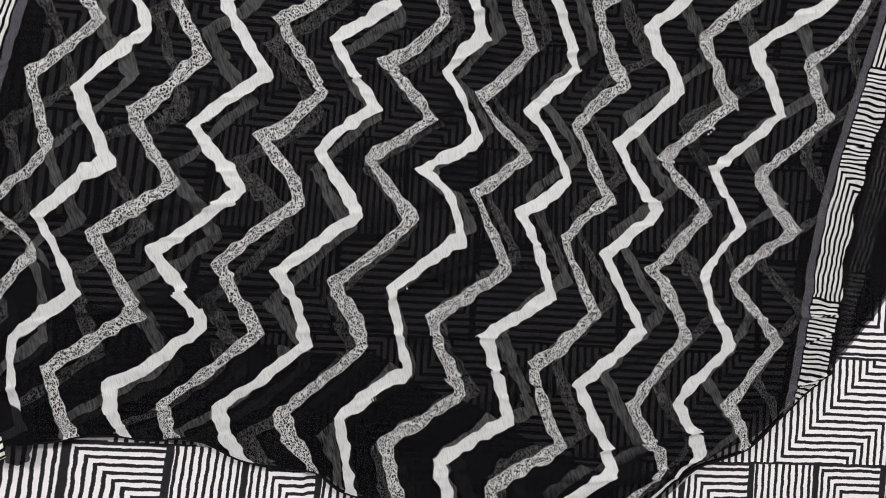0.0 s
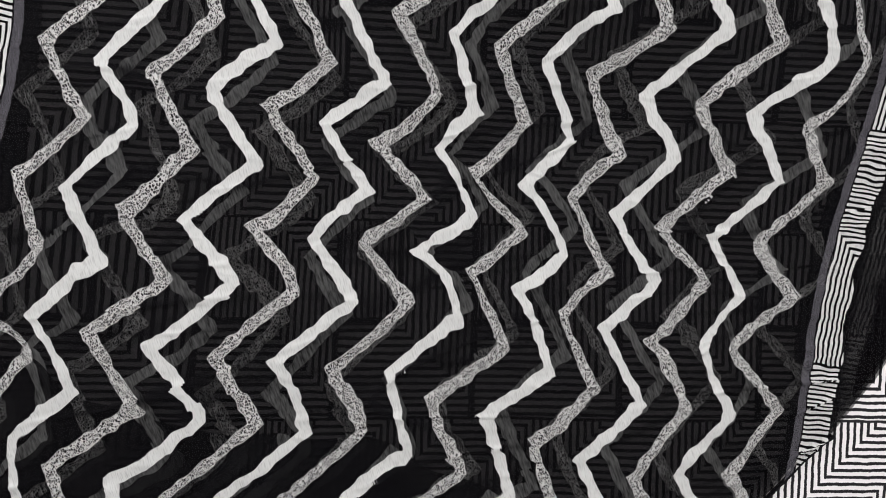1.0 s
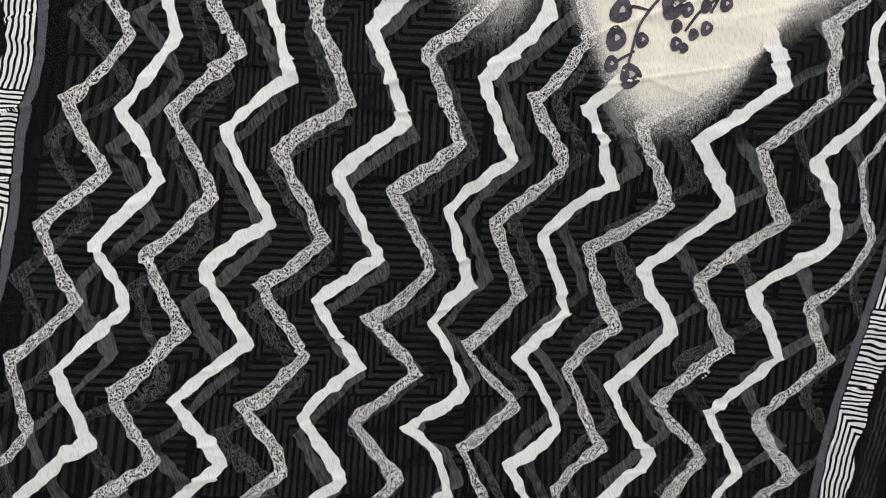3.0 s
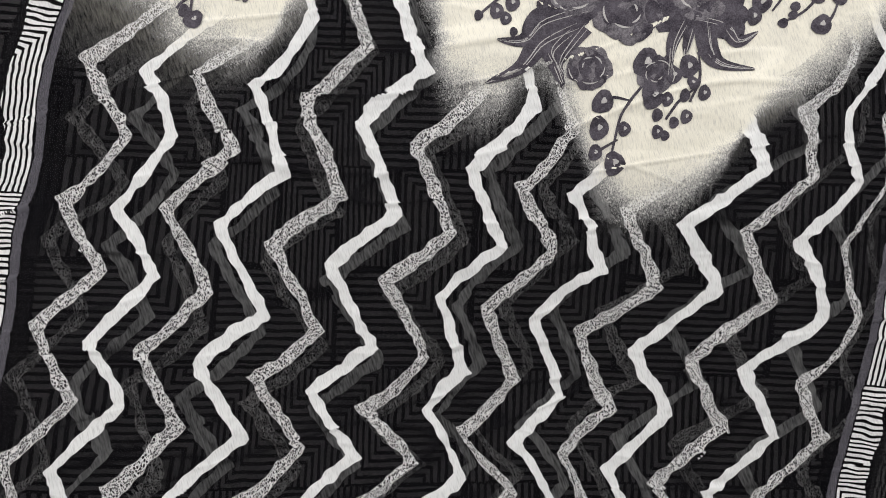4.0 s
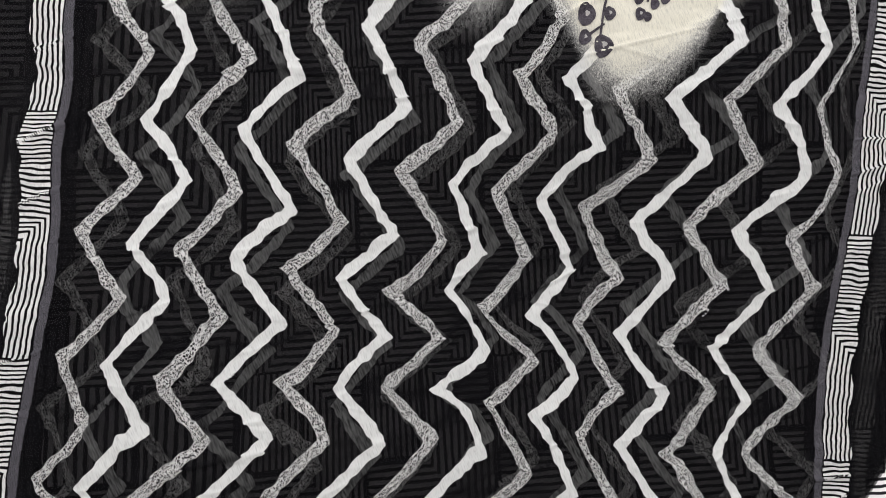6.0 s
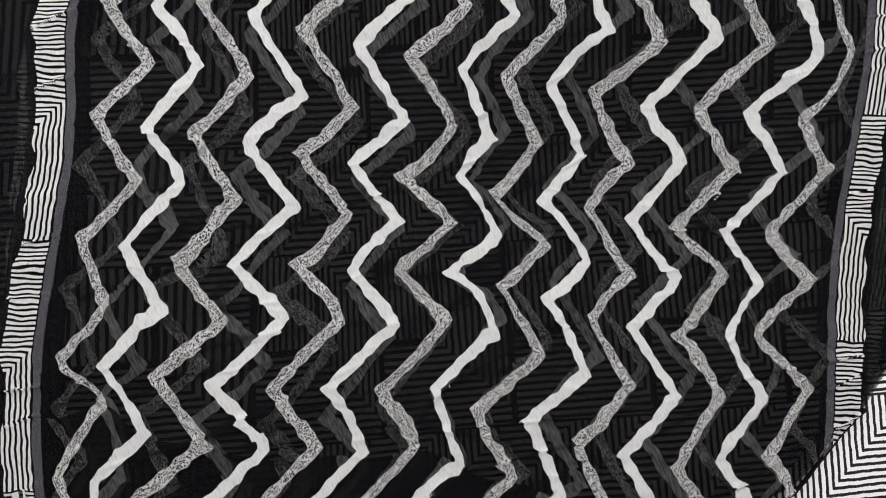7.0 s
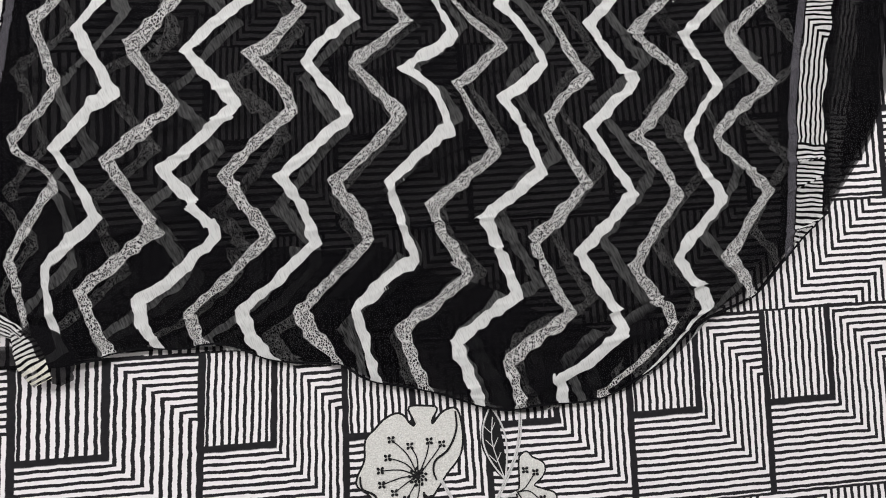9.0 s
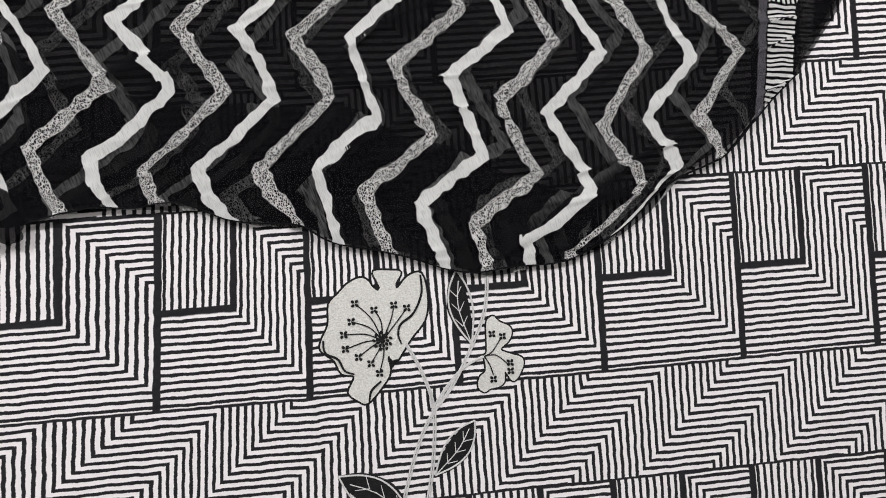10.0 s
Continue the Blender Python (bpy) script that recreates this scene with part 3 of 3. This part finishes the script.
def patch(name, outline, material, parent, label, grow=0.0, lift=0.0016):
    """A filled embroidered shape with a smooth outline through the given board points."""
    pts = np.array(outline, float)
    n = len(pts)
    loop = []
    for k in range(n):
        p0, p1, p2, p3 = pts[k - 1], pts[k], pts[(k + 1) % n], pts[(k + 2) % n]
        for f in (0.0, 0.25, 0.5, 0.75):
            loop.append(0.5 * (2 * p1 + (p2 - p0) * f + (2 * p0 - 5 * p1 + 4 * p2 - p3) * f * f + (3 * p1 - p0 - 3 * p2 + p3) * f**3))
    loop = np.array(loop)
    d = np.roll(loop, -1, 0) - np.roll(loop, 1, 0)
    loop = loop + grow * np.stack([d[:, 1], -d[:, 0]], -1) / np.linalg.norm(d, axis=1, keepdims=True)
    bm = bmesh.new()
    bm.faces.new([bm.verts.new((a, b, 0.0)) for a, b in loop])
    bmesh.ops.triangulate(bm, faces=bm.faces[:])
    bmesh.ops.subdivide_edges(bm, edges=[e for e in bm.edges if e.calc_length() > 16], cuts=3, use_grid_fill=True)
    bmesh.ops.triangulate(bm, faces=bm.faces[:])
    bm.verts.index_update()
    verts, faces = [tuple(v.co) for v in bm.verts], [[v.index for v in f.verts] for f in bm.faces]
    bm.free()
    return film_mesh(name, verts, [f[::-1] for f in faces], cotton_spot, cotton_height, lift, material, parent, label)


# the large embroidered flower
BLOOM = (
    (661, 481), (690, 479), (709, 482), (700, 502), (704, 510), (722, 489), (746, 484), (756, 525), (752, 565), (728, 598), (713, 622), (700, 640), (687, 632),
    (690, 660), (675, 686), (651, 713), (634, 708), (618, 694), (628, 666), (606, 661), (592, 637), (570, 621), (570, 604), (582, 575), (583, 540), (600, 520), (616, 503), (636, 493), (650, 497), (660, 510), (675, 517), (668, 500),
)
flower = patch("flower_patch", BLOOM, IVORY_THREAD, cotton, "ivory embroidered flower with black outline")
patch("outline", BLOOM, BLACK_THREAD, flower, "black satin-stitch edge", 3.6, 0.0009)
eye, florets = (677, 603), ((628, 538), (662, 549), (697, 540), (720, 545), (622, 570), (609, 593), (612, 618), (635, 632), (657, 643), (672, 660))
for fx, fy in florets:
    strips("filament", [((eye, ((fx + eye[0]) / 2 + 5, (fy + eye[1]) / 2 - 6), (fx, fy)), (1.3, 1.0))], cotton_spot, cotton_height, 0.0026, BLACK_THREAD, flower, "black stitched stamen")
    floret(fx, fy, 5, flower)
film_on("stamen_knots", [(eye[0] + r * math.cos(a * 0.7 + r), eye[1] + r * math.sin(a * 0.7 + r), 3.6, 2.6, a * 40, 2, 0.0) for r in (2, 9, 15) for a in range(9)], cotton_spot, cotton_height, 0.0029, BLACK_THREAD, flower, "black knotted flower eye", 1, 8)
NOTCHES = (((744, 486), (746, 519), (732, 554), (709, 574), (705, 593), (711, 609)), ((573, 603), (577, 625), (599, 636), (611, 656), (628, 662)), ((675, 674), (658, 691), (654, 711)), ((688, 630), (690, 640), (704, 636)))
for path in NOTCHES:
    strips("notch", [(path, (1.6, 2.2, 1.4))], cotton_spot, cotton_height, 0.0026, BLACK_THREAD, flower, "black stitched petal fold", 0.0, 22)

SPRAY = (
    (862, 574), (867, 562), (876, 559), (885, 568), (903, 576), (908, 588), (902, 603), (888, 618), (908, 626), (926, 632), (929, 646), (918, 670), (908, 673), (896, 657), (895, 675), (886, 684), (870, 688), (859, 694), (848, 685), (850, 668), (861, 656), (859, 636), (857, 629), (863, 621),
)
bud = patch("small_flower_patch", SPRAY, IVORY_THREAD, cotton, "small ivory embroidered flower with black outline")
patch("outline", SPRAY, BLACK_THREAD, bud, "black satin-stitch edge", 3.0, 0.0009)
for fx, fy in ((872, 590), (891, 594), (905, 641), (906, 656), (875, 671)):
    floret(fx, fy, 4.5, bud)
strips("filament", [(((858, 630), (872, 622), (888, 598)), (1.2, 1.0)), (((858, 630), (880, 628), (902, 645)), (1.2, 1.0)), (((858, 630), (868, 645), (875, 664)), (1.2, 1.0))], cotton_spot, cotton_height, 0.0025, BLACK_THREAD, bud, "black stitched stamens")

STEMS = (
    ((718, 608), (745, 655), (767, 718), (768, 800), (758, 885), (735, 985)),
    ((864, 470), (860, 545), (836, 612), (800, 685), (762, 738), (737, 800), (716, 885), (700, 985)),
    ((858, 630), (822, 650), (788, 690), (766, 726)),
)
for path in STEMS:
    for off in (-1.9, 1.9):
        strips("stem", [([(a + off, b) for a, b in path], (1.5, 1.5))], cotton_spot, cotton_height, 0.0012, SILVER_CORD, cotton, "silver-white couched cord stem", 0.0012, 40)
for tip, base, wide, bend in (((808, 476), (836, 608), 21, 10), ((842, 745), (771, 842), 22, -6), ((600, 842), (735, 935), 30, -14), ((800, 905), (745, 980), 20, 8)):
    tip, base = np.array(tip, float), np.array(base, float)
    across = np.array([-(base - tip)[1], (base - tip)[0]]) / np.linalg.norm(base - tip)
    mid = (tip + base) / 2 + across * bend
    leaf = strips("leaf", [((tip, mid, base), (0.5, wide * 0.75, wide, wide * 0.7, 1.0))], cotton_spot, cotton_height, 0.0011, BLACK_THREAD, cotton, "black embroidered leaf edged with silver cord", 0.0, 18)
    edge_l = [tip] + [(tip * (1 - f) + base * f) + across * (bend * 4 * f * (1 - f) * 0.5 + wide * math.sin(math.pi * f**0.9)) for f in (0.2, 0.4, 0.6, 0.8)] + [base]
    edge_r = [tip] + [(tip * (1 - f) + base * f) + across * (bend * 4 * f * (1 - f) * 0.5 - wide * math.sin(math.pi * f**0.9)) for f in (0.2, 0.4, 0.6, 0.8)] + [base]
    strips("cord_edge", [(edge_l, (1.6, 1.6)), (edge_r, (1.6, 1.6))], cotton_spot, cotton_height, 0.0014, SILVER_CORD, leaf, "silver cord edge", 0.001, 26)
    veins = [((tip * 0.85 + base * 0.15, mid, base), (0.9, 0.9))]
    for f in (0.35, 0.55, 0.75):
        root = tip * (1 - f) + base * f + across * bend * 0.9
        for side in (-1, 1):
            veins.append(((root, root + across * side * wide * 0.55 - (base - tip) * 0.12), (0.9, 0.6)))
    strips("vein", veins, cotton_spot, cotton_height, 0.0018, SILVER_CORD, leaf, "silver stitched veins", 0.0004, 8)

# grey roses, buds and sprigs printed on the cream panel
random.seed(4)


def rose(x, y, r, ink, name="printed_rose"):
    whorls = [(x, y, r, r * 0.92, 10, 5, 0.07)]
    ob = film_on(name, whorls, scarf_spot, upper_height, 0.0010, ink, scarf, "soft grey rose printed on the cream panel", 4, 36)
    petals_, lights = [], []
    for k in range(9):
        a = k * 2.4 + x
        d = r * (0.25 + 0.5 * (k % 3) / 2)
        petals_.append((x + d * math.cos(a), y + d * math.sin(a), r * 0.34, r * 0.24, math.degrees(a) + 90, 3, 0.08))
    film_on("petal", petals_, scarf_spot, upper_height, 0.0014, INK_PALE if ink is INK else INK, ob, "paler petal shading", 2, 14)
    for k in range(6):
        a = k * 1.1 + y
        d = r * (0.3 + 0.12 * k)
        arc = [(x + d * math.cos(a + q), y + d * math.sin(a + q) * 0.9) for q in (0, 0.3, 0.6, 0.9)]
        lights.append((arc, (0.3, r * 0.028, r * 0.03, 0.3)))
    strips("petal_edge", lights, scarf_spot, upper_height, 0.0018, PAPER, ob, "cream petal edges", 0, 10)
    return ob


def sprig(stem, berries, ink):
    ob = strips("printed_sprig", [(p, (1.6, 2.6, 2.2)) for p in stem], scarf_spot, upper_height, 0.0010, ink, scarf, "grey printed sprig with berries", 0, 20)
    for a, b, r, t in berries:
        film_on("berry", [(a, b, r * 0.85, r, t, 3, 0.07)], scarf_spot, upper_height, 0.0012, ink, ob, "grey printed berry", 2, 16)
        if r > 11:
            film_on("highlight", [(a + 0.1 * r, b - 0.1 * r, r * 0.22, r * 0.26, t, 3, 0.2)], scarf_spot, upper_height, 0.0016, PAPER, ob, "cream berry highlight", 1, 10)


for ax, ay, ar in ((1040, 5, 70), (1150, 40, 62), (965, 75, 48), (1245, 60, 48)):
    film_on("printed_foliage", [(ax, ay, ar, ar * 0.8, ar, 7, 0.09)], scarf_spot, upper_height, 0.0007, INK, scarf, "dark grey foliage printed behind the roses", 4, 42)
rose(985, 30, 62, INK)
rose(1075, 62, 60, INK_PALE)
rose(1205, 25, 72, INK)
rose(1014, 160, 40, INK_PALE)
rose(1120, -20, 58, INK)
rose(1130, 170, 34, INK_PALE)
rose(1290, -40, 50, INK_PALE)
LEAVES = (
    (((1000, 60), (930, 85), (900, 118), (855, 118)), (26, 26, 12, 1)), (((985, 90), (930, 120), (895, 165), (838, 192)), (20, 22, 12, 1)),
    (((975, 100), (945, 135), (960, 170), (972, 198)), (16, 14, 10, 1)), (((1000, 90), (960, 150), (970, 175)), (20, 12, 2)),
    (((1190, 70), (1250, 85), (1270, 110), (1305, 92)), (26, 24, 12, 1)), (((1210, 80), (1220, 130), (1245, 150), (1298, 158)), (20, 18, 10, 2)),
    (((1170, 80), (1155, 120), (1152, 168)), (16, 10, 1)), (((1185, 95), (1180, 120), (1178, 135)), (10, 7, 1)),
)
for path, wide in LEAVES:
    leaf = strips("printed_leaf", [(path, wide)], scarf_spot, upper_height, 0.0013, INK, scarf, "dark grey curled leaf printed on the cream panel", 0, 18)
    for k, (ox, oy) in enumerate(((5, -4), (-4, 6), (9, 5))):
        strips("vein", [([(a + ox * (1 - 0.3 * n), b + oy * (1 - 0.3 * n)) for n, (a, b) in enumerate(path)][k % 2 :], (0.2, 0.8, 0.6, 0.2))], scarf_spot, upper_height, 0.0017, PAPER, leaf, "thin cream vein")
sprig([((1160, 120), (1110, 185), (1075, 235), (1062, 300)), ((1085, 215), (1060, 210), (1045, 215)), ((1070, 280), (1045, 295), (1030, 305))], [(1040, 218, 21, 30), (1036, 262, 20, 0), (1080, 262, 13, 0), (1033, 302, 14, 10), (1066, 320, 21, 0), (1112, 150, 26, 30), (1125, 205, 24, 0)], INK)
sprig([((1200, 130), (1205, 170), (1190, 215)), ((1200, 190), (1170, 215), (1150, 245))], [(1185, 155, 20, 0), (1160, 170, 16, 0), (1213, 200, 13, 0), (1192, 183, 12, 0), (1150, 212, 12, 0), (1135, 238, 11, 0), (1184, 240, 12, 0), (1164, 250, 10, 0), (1137, 266, 12, 0), (1150, 272, 9, 0), (1180, 205, 11, 0)], INK)
sprig([((905, 0), (890, 35), (860, 45), (820, 80)), ((890, 30), (850, 25), (810, 35))], [(805, 32, 13, 0), (812, 10, 14, 0), (840, 25, 16, 0), (822, 78, 9, 0), (852, 70, 14, 0), (868, 82, 12, 0), (878, 55, 15, 0), (882, 105, 8, 0), (930, 20, 19, 0)], INK)
sprig([((1330, 55), (1360, 20), (1420, -20)), ((1345, 75), (1385, 55), (1420, 20), (1450, -10)), ((1455, 20), (1440, 60), (1420, 80))], [(1310, 40, 21, 0), (1298, 65, 16, 0), (1362, 20, 13, 0), (1350, 75, 10, 60), (1368, 60, 9, 60), (1372, 45, 10, 60), (1415, 25, 15, 40), (1420, 75, 20, 50), (1455, 25, 16, 60), (1470, 10, 14, 60)], INK)
sprig([((342, -20), (344, 30), (340, 85)), ((340, 55), (325, 65), (318, 75)), ((350, 0), (362, 20), (372, 35))], [(346, 92, 17, 60), (322, 45, 14, 10), (362, 42, 13, 30), (330, 78, 11, 20), (322, 8, 14, 0)], INK)
sprig([((470, -30), (445, 0), (432, 30))], [(418, 48, 11, 0), (430, 55, 7, 0), (412, 18, 9, 0), (430, 18, 9, 0), (442, 28, 10, 0), (460, 20, 11, 0)], INK)
sprig([((1560, 160), (1552, 190), (1562, 220))], [(1560, 150, 18, 0), (1550, 185, 12, 0), (1566, 205, 14, 0), (1590, 170, 22, 0), (1600, 120, 24, 0)], INK_PALE)

# the twisted corner of the scarf: its striped border turns over itself and ends in a loose flap


def twist(name, path, half, lift, outs, alongs, material, label, flip=0.0):
    """A strip of cloth along ground points; outs and alongs give the printed border's coordinates on it."""
    c, nrm, wid = ribbon(path, half, 48)
    a, b = np.meshgrid(np.linspace(-1, 1, 15), np.linspace(0, 1, 48))
    x, y = c[:, :1] + nrm[:, :1] * wid[:, None] * a, c[:, 1:] + nrm[:, 1:] * wid[:, None] * a
    z = upper_height(x, y) + lift + 0.005 * (1 - a * a) + 0.0018 * np.sin(a * 5 + b * 7 + flip) + 0.0012 * rough_field(x, y, 70.0, 70.0, 12 + flip)
    s_ = SL - (outs[0] + (outs[1] - outs[0]) * (a + 1) / 2) / 0.0575
    t_ = -(alongs[0] + (alongs[1] - alongs[0]) * b) / 0.0655
    ob = sheet(name, x, y, z, {"rest": (s_, t_), "metres": (x, y), "doubled": (0 * x + 0.6, x)}, material, scarf)
    return tagged(ob, label)


twist("loose_flap", ((-0.392, -0.174), (-0.37, -0.194), (-0.36, -0.214), (-0.352, -0.238)), (0.008, 0.02, 0.022, 0.008), 0.002, (0.06, 0.09), (0.0, 0.06), REVERSE, "sheer dark flap of the corner", 2.0)
twist("tucked_fold", ((-0.452, -0.2), (-0.43, -0.2), (-0.408, -0.204), (-0.39, -0.215)), (0.008, 0.012, 0.013, 0.005), -0.004, (0.06, 0.075), (0.0, 0.06), REVERSE, "black fold tucked under the corner", 1.0)
twist("twisted_border", ((-0.456, -0.11), (-0.447, -0.14), (-0.425, -0.158), (-0.404, -0.172), (-0.392, -0.182)), (0.024, 0.018, 0.012, 0.009, 0.005), 0.004, (0.042, 0.012), (-0.045, 0.04), CHIFFON, "striped border twisted over itself")
twist("border_end", ((-0.4, -0.174), (-0.391, -0.192), (-0.385, -0.212), (-0.376, -0.234)), (0.005, 0.014, 0.016, 0.012), 0.005, (0.041, 0.014), (0.115, 0.18), CHIFFON, "striped border end turned up", 3.0)
